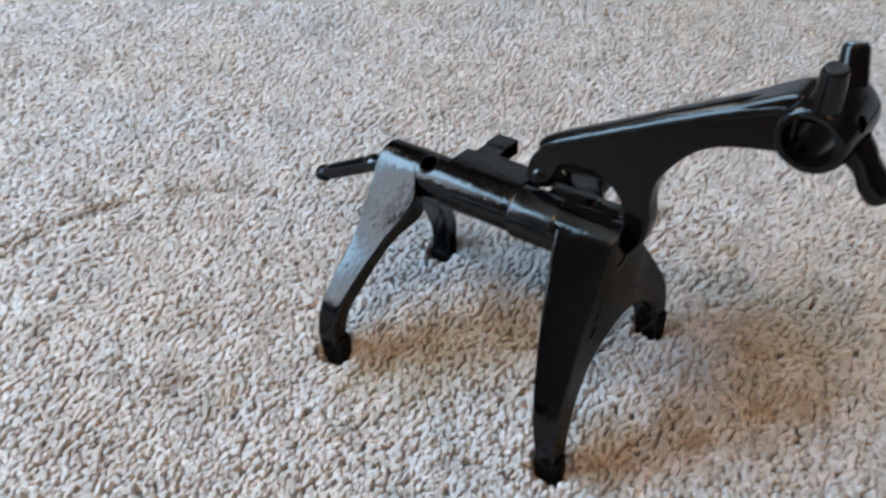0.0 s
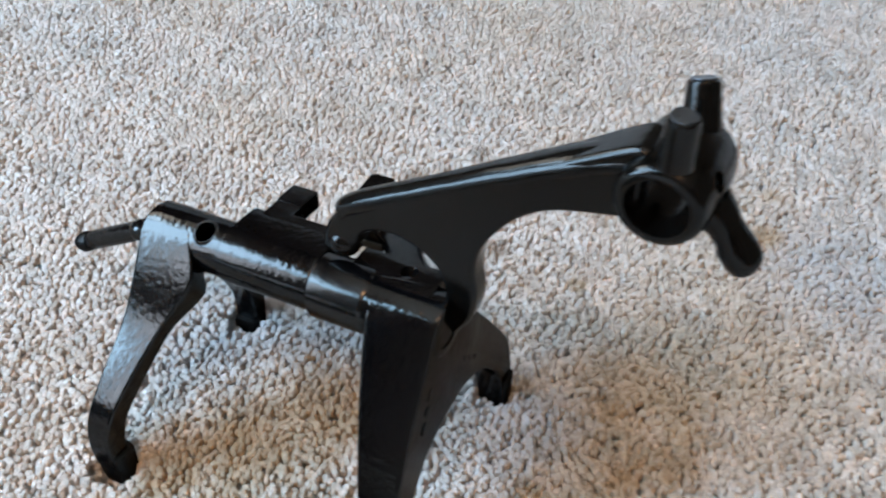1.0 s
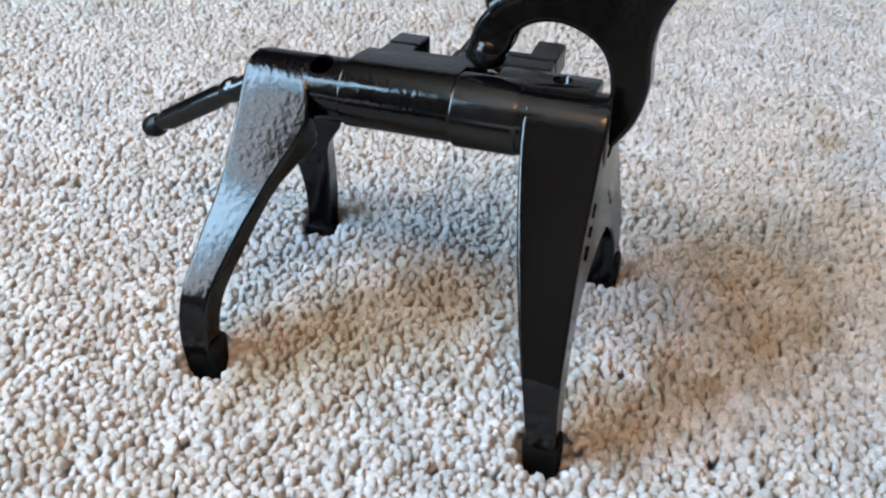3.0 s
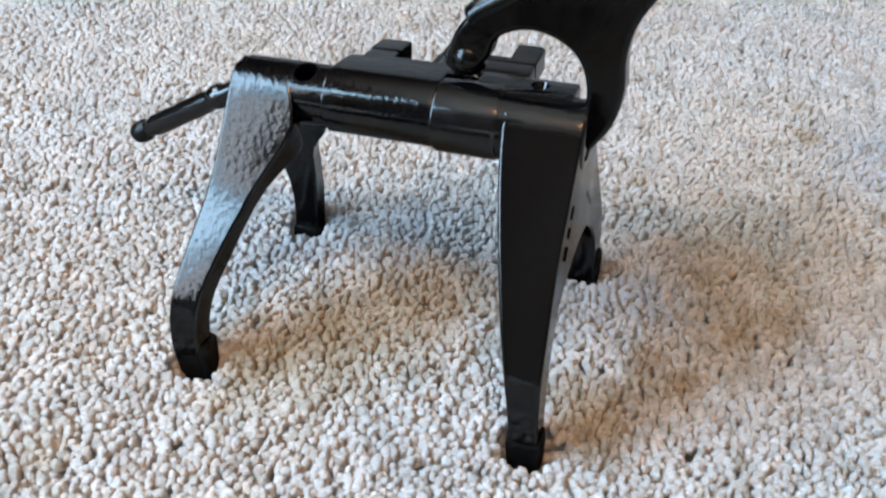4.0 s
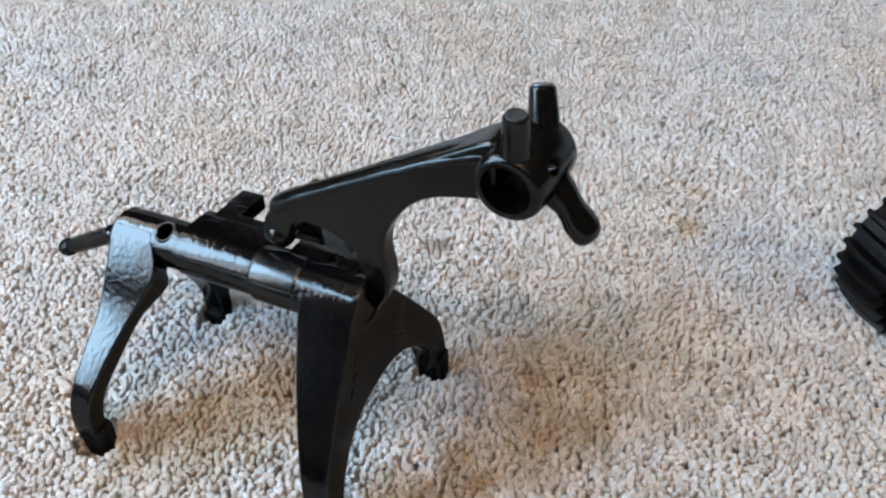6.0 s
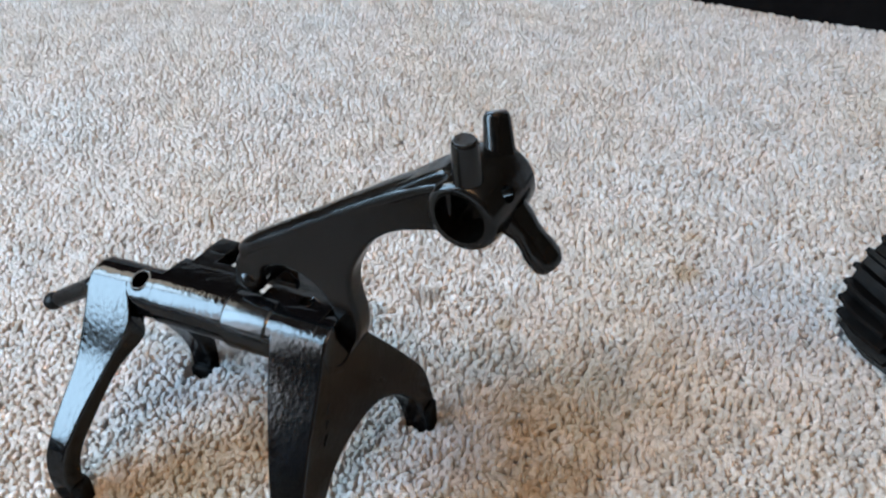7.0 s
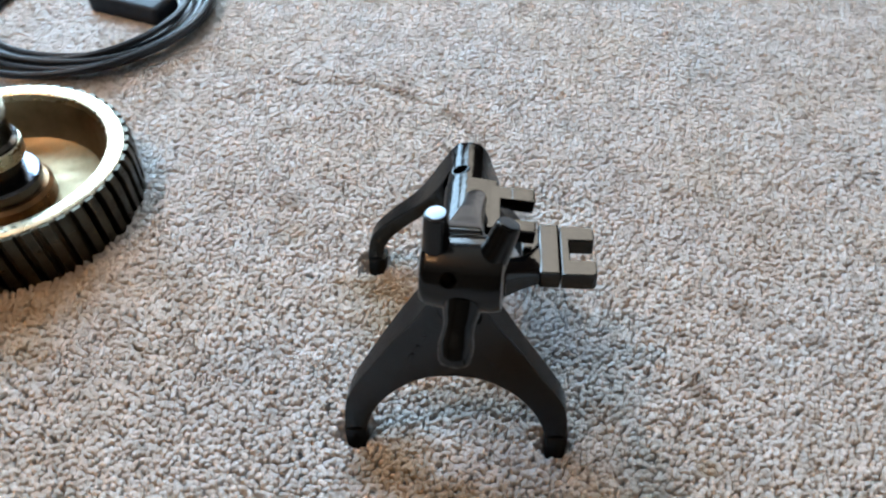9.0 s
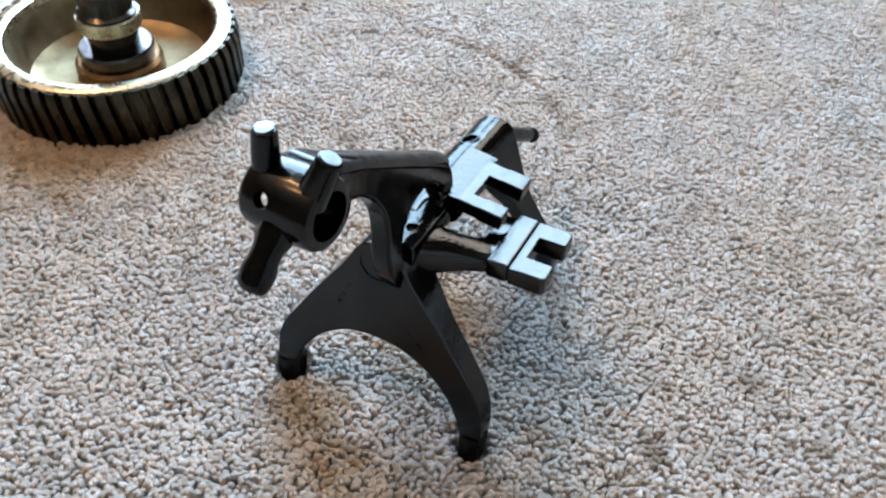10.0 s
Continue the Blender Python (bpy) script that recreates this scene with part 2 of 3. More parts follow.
WALL = wall_paint("wall_paint", (0.13, 0.10, 0.075), (0.16, 0.125, 0.09))
CEIL = wall_paint("ceiling_paint", (0.64, 0.52, 0.41), (0.70, 0.57, 0.46))
FRAME_WHITE = wall_paint("white_frame_paint", (0.75, 0.75, 0.74), (0.80, 0.80, 0.79))


# ---------------------------------------------------------------- mesh helpers
def crisp(ob):
    w = ob.modifiers.new("flat_faces", "WEIGHTED_NORMAL")
    w.keep_sharp, w.weight = True, 80


def link_mesh(name, bm, mat, smooth=True, sharp=40):
    bmesh.ops.recalc_face_normals(bm, faces=bm.faces)
    for e in bm.edges:
        if len(e.link_faces) == 2 and e.calc_face_angle(0) > radians(sharp):
            e.smooth = False
    for f in bm.faces:
        f.smooth = smooth
    me = bpy.data.meshes.new(name)
    bm.to_mesh(me)
    bm.free()
    me.materials.append(mat)
    ob = new(name, me)
    if smooth:
        crisp(ob)
    return ob


def part(name, bm, mat, parent, label="", sharp=40):
    ob = link_mesh(name, bm, mat, True, sharp)
    ob.parent = parent
    if label:
        ob["label"] = label
    return ob


def thing(name, m, label, category, group=""):
    return_ob = new(name)
    return_ob.empty_display_size = 0.02
    return_ob.matrix_world = m
    return tagged(return_ob, label, category, group)


def add_loft(bm, rings, close_ends=True):
    loops = [[bm.verts.new(p) for p in r] for r in rings]
    n = len(loops[0])
    for a, b in zip(loops, loops[1:]):
        for i in range(n):
            bm.faces.new((a[i], a[(i + 1) % n], b[(i + 1) % n], b[i]))
    if close_ends:
        bm.faces.new(loops[0][::-1])
        bm.faces.new(loops[-1])
    return bm


def loft(rings):
    return add_loft(bmesh.new(), rings)


def lathe(profile, n=48, m=Matrix()):
    """Closed profile of (radius, height) turned round z."""
    bm = bmesh.new()
    cols = []
    for i in range(n):
        a = 2 * math.pi * i / n
        cols.append([bm.verts.new(m @ Vector((r * math.cos(a), r * math.sin(a), z))) for r, z in profile])
    k = len(profile)
    for i in range(n):
        a, b = cols[i], cols[(i + 1) % n]
        for j in range(k):
            q = (a[j], b[j], b[(j + 1) % k], a[(j + 1) % k])
            bm.faces.new(q)
    bmesh.ops.remove_doubles(bm, verts=bm.verts, dist=1e-6)
    return bm


def solid_lathe(profile, n=32, m=Matrix()):
    """Open profile from axis to axis."""
    bm = bmesh.new()
    rings = []
    for r, z in profile:
        r = max(r, 1e-5)
        rings.append([m @ Vector((r * math.cos(2 * math.pi * i / n), r * math.sin(2 * math.pi * i / n), z)) for i in range(n)])
    return add_loft(bm, rings)


def along(a, b):
    """A pose at a whose z points to b."""
    a, b = Vector(a), Vector(b)
    return Matrix.Translation(a) @ (b - a).to_track_quat("Z", "Y").to_matrix().to_4x4()


def pin(a, b, r0, r1, bevel=0.001, n=24, bulge=0.0):
    h = (Vector(b) - Vector(a)).length
    prof = [(0, 0), (r0, 0), ((r0 + r1) / 2 + bulge, h / 2), (r1, h - bevel * 1.5), (r1 - bevel * 0.35, h - bevel * 0.5), (r1 - bevel * 1.2, h), (0, h)]
    return solid_lathe(prof, n, along(a, b))


def slab(x0, x1, y0, y1, z0, z1, bevel=0.001, seg=2):
    bm = bmesh.new()
    bmesh.ops.create_cube(bm, size=1)
    for v in bm.verts:
        v.co = ((x0 + x1) / 2 + v.co.x * (x1 - x0), (y0 + y1) / 2 + v.co.y * (y1 - y0), (z0 + z1) / 2 + v.co.z * (z1 - z0))
    if bevel:
        bmesh.ops.bevel(bm, geom=bm.edges[:], offset=bevel, segments=seg, affect="EDGES", profile=0.5)
    return bm


def extruded(outline, n0, n1, bevel=0.001, seg=2, thick=None):
    """An outline of (a, b) pushed from n0 to n1 along y; thick(a) scales the depth."""
    bm = bmesh.new()
    near = [bm.verts.new((a, n0 * (thick(a) if thick else 1), b)) for a, b in outline]
    far = [bm.verts.new((a, n1 * (thick(a) if thick else 1), b)) for a, b in outline]
    k = len(outline)
    bm.faces.new(near)
    bm.faces.new(far[::-1])
    rims = []
    for i in range(k):
        bm.faces.new((near[i], far[i], far[(i + 1) % k], near[(i + 1) % k]))
    bm.edges.ensure_lookup_table()
    ring = [e for e in bm.edges if len({v in near for v in e.verts}) == 1]
    bmesh.ops.recalc_face_normals(bm, faces=bm.faces)
    if bevel:
        bmesh.ops.bevel(bm, geom=ring, offset=bevel, segments=seg, affect="EDGES", profile=0.5)
    return bm


def smooth_curve(pts, n):
    """Catmull-Rom through points."""
    p = [Vector(q) for q in pts]
    p = [2 * p[0] - p[1], *p, 2 * p[-1] - p[-2]]
    out = []
    seg = len(p) - 3
    for i in range(n + 1):
        t = min(i / n * seg, seg - 1e-6)
        k, t = int(t), t - int(t)
        a, b, c, d = p[k:k + 4]
        out.append(0.5 * (2 * b + (c - a) * t + (2 * a - 5 * b + 4 * c - d) * t * t + (3 * b - a - 3 * c + d) * t ** 3))
    return out


def tube(path, r, n=10, closed=False):
    bm = bmesh.new()
    rings = []
    for i, p in enumerate(path):
        d = path[min(i + 1, len(path) - 1)] - path[max(i - 1, 0)]
        q = d.to_track_quat("Z", "Y")
        rings.append([p + q @ Vector((r * math.cos(2 * math.pi * j / n), r * math.sin(2 * math.pi * j / n), 0)) for j in range(n)])
    return add_loft(bm, rings)


def carve(ob, *cutters):
    """Cut the cutters' solids out of ob for good."""
    ob.modifiers.clear()
    for bm in cutters:
        c = link_mesh("cutter", bm, BLACK, False)
        mod = ob.modifiers.new("cut", "BOOLEAN")
        mod.operation, mod.object, mod.solver = "DIFFERENCE", c, "EXACT"
        c.parent = ob.parent
        bpy.context.view_layer.update()
        dg = bpy.context.evaluated_depsgraph_get()
        me = bpy.data.meshes.new_from_object(ob.evaluated_get(dg))
        ob.modifiers.clear()
        old = ob.data
        ob.data = me
        bpy.data.meshes.remove(old)
        bpy.data.objects.remove(c)
    b2 = bmesh.new()
    b2.from_mesh(ob.data)
    for e in b2.edges:
        e.smooth = not (len(e.link_faces) == 2 and e.calc_face_angle(0) > radians(38))
    for f in b2.faces:
        f.smooth = True
    b2.to_mesh(ob.data)
    b2.free()
    crisp(ob)
    return ob


MM = 0.001


# ---------------------------------------------------------------- the room
def setting(name, bm, mat, label, category):
    ob = link_mesh(name, bm, mat, False)
    return tagged(ob, label, category, kind="structure")


(X0, X1), (Y0, Y1), T = ROOM_X, ROOM_Y, 0.12
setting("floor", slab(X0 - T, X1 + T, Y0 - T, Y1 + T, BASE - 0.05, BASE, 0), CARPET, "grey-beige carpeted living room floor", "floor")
setting("ceiling", slab(X0 - T, X1 + T, Y0 - T, Y1 + T, ROOM_H, ROOM_H + T, 0), CEIL, "plain tan painted room ceiling", "ceiling")
setting("wall_north", slab(X0, X1, Y1, Y1 + T, BASE, ROOM_H, 0), WALL, "plain dark brown painted wall", "wall")
setting("wall_south", slab(X0, X1, Y0 - T, Y0, BASE, ROOM_H, 0), WALL, "plain dark brown painted wall", "wall")
setting("wall_east", slab(X1, X1 + T, Y0, Y1, BASE, ROOM_H, 0), WALL, "plain dark brown painted wall", "wall")
west = bmesh.new()
edge, spans = Y0, []
for y0, y1 in sorted({w[:2] for w in WINDOWS}):
    spans.append((edge, y0, BASE, ROOM_H))
    low = BASE
    for z0, z1 in sorted(w[2:4] for w in WINDOWS if w[0] == y0):
        spans.append((y0, y1, low, z0))
        low = z1
    spans.append((y0, y1, low, ROOM_H))
    edge = y1
spans.append((edge, Y1, BASE, ROOM_H))
for y0, y1, z0, z1 in spans:
    b = slab(X0 - T, X0, y0, y1, z0, z1, 0)
    me = bpy.data.meshes.new("piece")
    b.to_mesh(me)
    west.from_mesh(me)
    bpy.data.meshes.remove(me)
    b.free()
setting("wall_west", west, WALL, "dark brown painted wall with five daylit windows", "wall")
for k, (y0, y1, w0, w1, tint, gain) in enumerate(WINDOWS):
    win = tagged(new("window_%d" % (k + 1)), "white-framed window letting in daylight", "window", kind="structure")
    for z0, z1 in ((w0, w0 + 0.03), (w1 - 0.03, w1)):
        part("rail", slab(X0 - 0.04, X0 + 0.01, y0, y1, z0, z1, 0.003), FRAME_WHITE, win)
    for a, c in ((y0, y0 + 0.02), (y1 - 0.02, y1)):
        part("stile", slab(X0 - 0.037, X0 + 0.007, a, c, w0 + 0.031, w1 - 0.031, 0.003), FRAME_WHITE, win)


# ---------------------------------------------------------------- shift forks
ASSEMBLY = Matrix.Translation((0, 0.0005, 0.0965)) @ pose(0, 0, 0, 0, -5.0, -5.4)


def yoke_side(outer, inner, xs, halves, side, n=22):
    """One leg of a fork: between the outer and inner curves (y, z), centred on xs, halves thick."""
    o = smooth_curve([(0, a, b) for a, b in outer], n)
    i = smooth_curve([(0, a, b) for a, b in inner], n)
    c = smooth_curve([(x, h, 0) for x, h in zip(xs, halves)], n)
    rings = []
    for po, pi, pc in zip(o, i, c):
        x, h = pc.x, pc.y
        across = (po - pi)
        w = across.length
        across = across / w
        k = min(1.1, 0.12 * w)
        h2, ring = h - 0.9, []
        for q, ex in ((po, 1), (pi, -1)):
            e = across * ex
            seq = [(h, k + 0.5), (h, k), (h2 + 0.6, k * 0.3), (h2, 0), (h2 - 0.5, 0), (0, -0.08), (0.5 - h2, 0), (-h2, 0), (-h2 - 0.6, k * 0.3), (-h, k), (-h, k + 0.5)]
            if ex < 0:
                seq = seq[::-1]
            for dx, back in seq:
                p = q - e * back
                ring.append(Vector((x + dx, side * p.y, p.z)) * MM)
        rings.append(ring if side > 0 else ring[::-1])
    return loft(rings)


def foot_pad(x, y, z, side):
    """Wear pad clipped over the end of a leg."""
    sec = []
    for dz, gx, gy in ((-4, 5.4, 4.6), (-3, 6.2, 5.5), (6, 6.9, 6.1), (14, 7.2, 6.4), (18.5, 7.2, 6.4), (20, 6.4, 5.7)):
        lean = 0.03 * dz * side
        r = []
        for a in range(16):
            t = 2 * math.pi * a / 16
            cx, cy = math.cos(t), math.sin(t)
            f = 1 / max(abs(cx) ** 5 + abs(cy) ** 5, 1e-6) ** 0.2
            r.append(Vector((x + gx * f * cx, y + lean + gy * f * cy, z + dz)) * MM)
        sec.append(r)
    return loft(sec)


def hub_solid(x0, x1, r, flare=0.0, n=48):
    prof = [(0, x0), (r - 1.2, x0), (r - 0.4, x0 + 0.4), (r, x0 + 1.4), (r + flare, (x0 + x1) / 2), (r, x1 - 1.4), (r - 0.4, x1 - 0.4), (r - 1.2, x1), (0, x1)]
    turn = Matrix.Rotation(radians(90), 4, "Y")
    return solid_lathe([(a * MM, b * MM) for a, b in prof], n, turn)


def bore(x0, x1, r):
    return solid_lathe([(0, x0 * MM), (r * MM, x0 * MM), (r * MM, x1 * MM), (0, x1 * MM)], 40, Matrix.Rotation(radians(90), 4, "Y"))


def two_prong(x0, x1, y0, y1, z0, z1, slot0, slot1, slot_y):
    """A flat finger with a slot between two prongs, seen from above."""
    out = [(x0, y0), (x0, y1 - 2), (x0 + 2, y1), (slot0 - 1, y1), (slot0, y1 - 1), (slot0, slot_y), (slot1, slot_y), (slot1, y1 - 1), (slot1 + 1, y1), (x1 - 2, y1), (x1, y1 - 2), (x1, y0)]
    bm = extruded([(a * MM, b * MM) for a, b in out], z0 * MM, z1 * MM, 0.0009, 2)
    for v in bm.verts:
        v.co = (v.co.x, v.co.z, v.co.y)
    return bm


# rear fork, rolled a little towards its near leg
rear = thing("shift_fork", ASSEMBLY @ pose(0, 0.0012, 0, -6.0, 0, 0), "glossy black painted cast shift fork with slotted finger, on carpet", "shift fork", "shift forks standing on the carpet")
hub = part("hub", hub_solid(-68, 13, 12.2), BLACK, rear)
carve(hub, bore(-80, 30, 8.6), solid_lathe([(0, 0), (0.0044, 0), (0.0044, 0.03), (0, 0.03)], 28, along((-0.0400, -0.0018, 0.0036), (-0.0400, -0.0148, 0.029))))
boss_axis = along((-0.0400, -0.0036, 0.0071), (-0.0400, -0.0148, 0.029))
part("pin_boss", lathe([(0.0044, 0), (0.0060, 0), (0.0058, 0.0034), (0.0053, 0.0042), (0.0047, 0.0042), (0.0044, 0.0038)], 32, boss_axis), BLACK_SMOOTH, rear, "worn bright rim round the pin hole")
A_OUT = [(0, 12), (9, 8.5), (18, -8), (29, -31), (45, -52), (56.5, -71), (58.5, -90), (55, -110)]
A_IN = [(0, -14), (5, -15), (11, -19.5), (21.5, -36), (37, -58), (46, -75), (48.5, -91.5), (46.5, -108)]
A_X = [-58.5, -58.0, -56.0, -63.5, -69.0, -73.0, -74.5, -75.0]
A_H = [11.5, 12.5, 15.0, 10.0, 7.6, 6.3, 6.2, 6.2]
for side in (-1, 1):
    part("leg", yoke_side(A_OUT, A_IN, A_X, A_H, side), BLACK, rear)
    part("pad", foot_pad(-74, side * 51, -111, side), BLACK_DULL, rear, "black wear pad with a stepped edge")
part("lug", loft([[Vector((-55 + 0.75 * a * s, -5 + 0.8 * b * s, z)) * MM for a, b in ((-6, -5), (5, -5), (6, 0), (5, 5), (-6, 5))] for z, s in ((-4, 1.3), (-14, 1.1), (-24, 0.9), (-28, 0.6))]), BLACK, rear)
web_outline = [(13.1 * math.cos(radians(a)), 13.1 * math.sin(radians(a))) for a in range(90, 331, 8)] + [(14.5, -3.5), (16.5, 1.5), (17.2, 6), (17.2, 11.6), (16.2, 12.7), (12, 13.0), (6, 13.1)]
web = extruded([(a * MM, b * MM) for a, b in web_outline], -31 * MM, 12.6 * MM, 0.0008, 2)
for v in web.verts:
    v.co = (v.co.y, v.co.x, v.co.z)
web = part("hub_web", web, BLACK, rear, "thick sleeve running flush into the finger plate")
carve(web, bore(-80, 30, 12.0))
part("finger", two_prong(-26, 14.4, 8, 38.2, 5.5, 12.9, -13.5, 4.8, 19), BLACK_SMOOTH, rear, "machined finger plate with a flat glossy top and a square slot")
part("prong", slab(-26.3 * MM, -13.2 * MM, 25 * MM, 38.5 * MM, 0.0050, 0.0134, 0.0009), BLACK_SMOOTH, rear)
part("prong", slab(4.5 * MM, 14.7 * MM, 25 * MM, 38.5 * MM, 0.0050, 0.0134, 0.0009), BLACK_SMOOTH, rear)

# front fork with its long selector arm
front = thing("shift_fork", ASSEMBLY @ pose(0, 0, 0, 1.2, 0, 0), "glossy black painted cast shift fork with selector arm, on carpet", "shift fork", "shift forks standing on the carpet")
hub = part("hub", hub_solid(13.5, 69, 12.8), BLACK, front)
carve(hub, bore(0, 90, 9.0), solid_lathe([(0, 0), (0.0034, 0), (0.0034, 0.03), (0, 0.03)], 24, along((0.0485, 0.003, 0.004), (0.0485, 0.018, 0.028))))
B_OUT = [(0, 12.6), (9.5, 9), (20, -8), (34, -28), (49, -51), (60, -70), (63.5, -90), (62, -115)]
B_IN = [(0, -50), (8, -50.5), (17, -53), (27, -59), (38, -69), (46.5, -82), (51, -97), (51.5, -113)]
B_X = [54, 54, 54.7, 56.6, 59.6, 62.5, 64.3, 65.2]
B_H = [14.5, 14.5, 13.5, 11.3, 8.9, 6.7, 5.6, 5.3]
B_X2 = [54, 54.5, 57.5, 60, 61, 62, 62.7, 63.5]
B_H2 = [14.5, 14, 11, 8.2, 7.6, 7.2, 7.0, 6.8]
for side, bx, bh in ((-1, B_X, B_H), (1, B_X2, B_H2)):
    part("leg", yoke_side(B_OUT, B_IN, bx, bh, side), BLACK, front)
    part("pad", foot_pad(64.5, side * 57.5, -116, side), BLACK_DULL, front, "black wear pad with a stepped edge")
part("collar", lathe([(a * MM, b * MM) for a, b in ((9.2, 12.9), (13.0, 12.9), (13.7, 13.8), (13.7, 36), (13.0, 37.5), (9.2, 37.5))], 40, Matrix.Rotation(radians(90), 4, "Y")), BLACK_SMOOTH, front, "smooth collar with a worn bright edge")
ledge_outline = [(13.0 * math.cos(radians(a)), 13.0 * math.sin(radians(a))) for a in range(90, 331, 8)] + [(13.6, -4), (15.2, 1.5), (16.0, 6), (16.0, 10.6), (15.0, 12.0), (11, 12.8), (6, 13.0)]
ledge = extruded([(a * MM, b * MM) for a, b in ledge_outline], 25.5 * MM, 62 * MM, 0.0010, 2)
for v in ledge.verts:
    v.co = (v.co.y, v.co.x, v.co.z)
ledge = part("hub_web", ledge, BLACK, front, "thick sleeve with a flat ledge behind the hub")
carve(ledge, bore(0, 90, 12.0), solid_lathe([(0, 0), (0.0034, 0), (0.0034, 0.03), (0, 0.03)], 24, along((0.0485, 0.003, 0.004), (0.0485, 0.018, 0.028))))
arm = smooth_curve([(48, 3, 0), (42, 17, -2), (34, 30, -5), (26, 40, -7), (19, 47, -7)], 14)
half = smooth_curve([(16, 13.5, 0), (11.5, 10, 0), (8.5, 7.2, 0), (10, 5.6, 0), (14, 5, 0)], 14)
rings = []
for p, w in zip(arm, half):
    ring = []
    for a in range(20):
        t = 2 * math.pi * a / 20
        ring.append(Vector((p.x + w.x * math.copysign(abs(math.cos(t)) ** 0.5, math.cos(t)), p.y + 0.25 * w.x * math.cos(t), p.z + w.y * math.copysign(abs(math.sin(t)) ** 0.6, math.sin(t)))) * MM)
    rings.append(ring)
part("selector_arm", loft(rings), BLACK, front)
part("step_plate", slab(-6 * MM, 24 * MM, 34 * MM, 45.5 * MM, -10 * MM, -4.4 * MM, 0.001), BLACK_SMOOTH, front, "flat machined step with a glossy top")
part("finger", slab(-7 * MM, 36 * MM, 43 * MM, 54.6 * MM, -12.5 * MM, -1.6 * MM, 0.0014), BLACK_SMOOTH, front, "machined block with a glossy flat top")
part("prong", two_prong(-6, 36, 55, 74, -12.5, -2.1, 6.5, 23.5, 60), BLACK_SMOOTH, front, "two-pronged plate with a square slot and glossy top")

# raised casting marks, worn past reading
for y, z, tilt, w in ((-17, -22, 62, 5), (-20, -29, 60, 4), (-23.5, -36, 58, 5.5), (14, -34, -48, 4), (19, -39, -46, 4.5), (24, -44, -46, 4)):
    mark = slab(-0.0003, 0.0005, -w / 2 * MM, w / 2 * MM, -0.0011, 0.0011, 0.0003, 1)
    mark.transform(Matrix.Translation(Vector((68.2, y, z)) * MM) @ Matrix.Rotation(radians(tilt), 4, "X"))
    part("casting_mark", mark, BLACK, front)
# ---------------------------------------------------------------- the thin rod at the rear
rod_m = along((-0.066, 0.009, 0.0925), (-0.130, 0.018, 0.0495))
rod = thing("linkage_rod", rod_m, "thin black steel rod with ball end stuck in the rear hub", "rod")
part("shank", solid_lathe([(a * MM, b * MM) for a, b in ((0, 0), (3.6, 0), (3.8, 17), (5.0, 18.5), (5.2, 22), (4.6, 24.5), (4.0, 26), (4.7, 29), (4.8, 62), (4.2, 64), (3.9, 68), (0, 68))], 20), BLACK_SMOOTH, rod)
part("ball_end", solid_lathe([(a * MM, b * MM) for a, b in ((0, 67), (4.0, 67.6), (5.0, 70), (5.1, 73), (4.3, 76), (2.5, 77.6), (0, 78))], 20), BLACK_DULL, rod)

# ---------------------------------------------------------------- shift lever: neck, ring head, pins
LEVER = Matrix.Translation((0.0755, -0.001, 0)) @ pose(0, 0, 0, 0, 0, -7.5)
lever = thing("shift_lever", LEVER, "glossy black cast shift lever propped on the fork hub", "shift lever")
top = smooth_curve([(-63.5, 0, 116), (-61, 0, 128.5), (-54, 0, 138.5), (-44, 0, 147.5), (-23, 0, 161.5), (4, 0, 180), (25, 0, 194.3), (43, 0, 207), (48.5, 0, 208)], 32)
under = smooth_curve([(50, 0, 184.5), (44, 0, 182), (26, 0, 175), (15, 0, 167), (7, 0, 156), (1.5, 0, 144), (0.5, 0, 132), (2, 0, 120), (0.5, 0, 107), (-4, 0, 97), (-8.5, 0, 90)], 32)
eye_edge = smooth_curve([(-12.5, 0, 95), (-11, 0, 107), (-11, 0, 117), (-14, 0, 126), (-19, 0, 131.5), (-27.5, 0, 135), (-37, 0, 134.6), (-45, 0, 129.7), (-47.5, 0, 122), (-53, 0, 114.5), (-60, 0, 113.5)], 32)
outline = [(p.x * MM, p.z * MM) for p in top + under + eye_edge]
neck = extruded(outline, -4.6 * MM, 5.0 * MM, 0.0022, 4, lambda a: 1.0 + 0.75 * min(max((a + 0.02) / 0.07, 0), 1) ** 1.5)
for v in neck.verts:
    # the front prong bends past the end of the hub
    if v.co.x > -0.025:
        v.co.y += 0.0025 * min(max((0.135 - v.co.z) / 0.03, 0), 1)
part("neck", neck, BLACK_HEAD, lever)
part("knuckle", solid_lathe([(math.sin(t * math.pi / 12) * 6.8 * MM, -math.cos(t * math.pi / 12) * 6.8 * MM) for t in range(13)], 24, Matrix.Translation(Vector((-55.5, 0, 119)) * MM)), BLACK_HEAD, lever)
ridge = smooth_curve([(-56, 0, 133.5), (-52, 0, 138), (-43, 0, 144.4), (-23, 0, 157.6), (4, 0, 176), (25, 0, 190), (43, 0, 200), (53, 0, 201.0)], 36)
rings = []
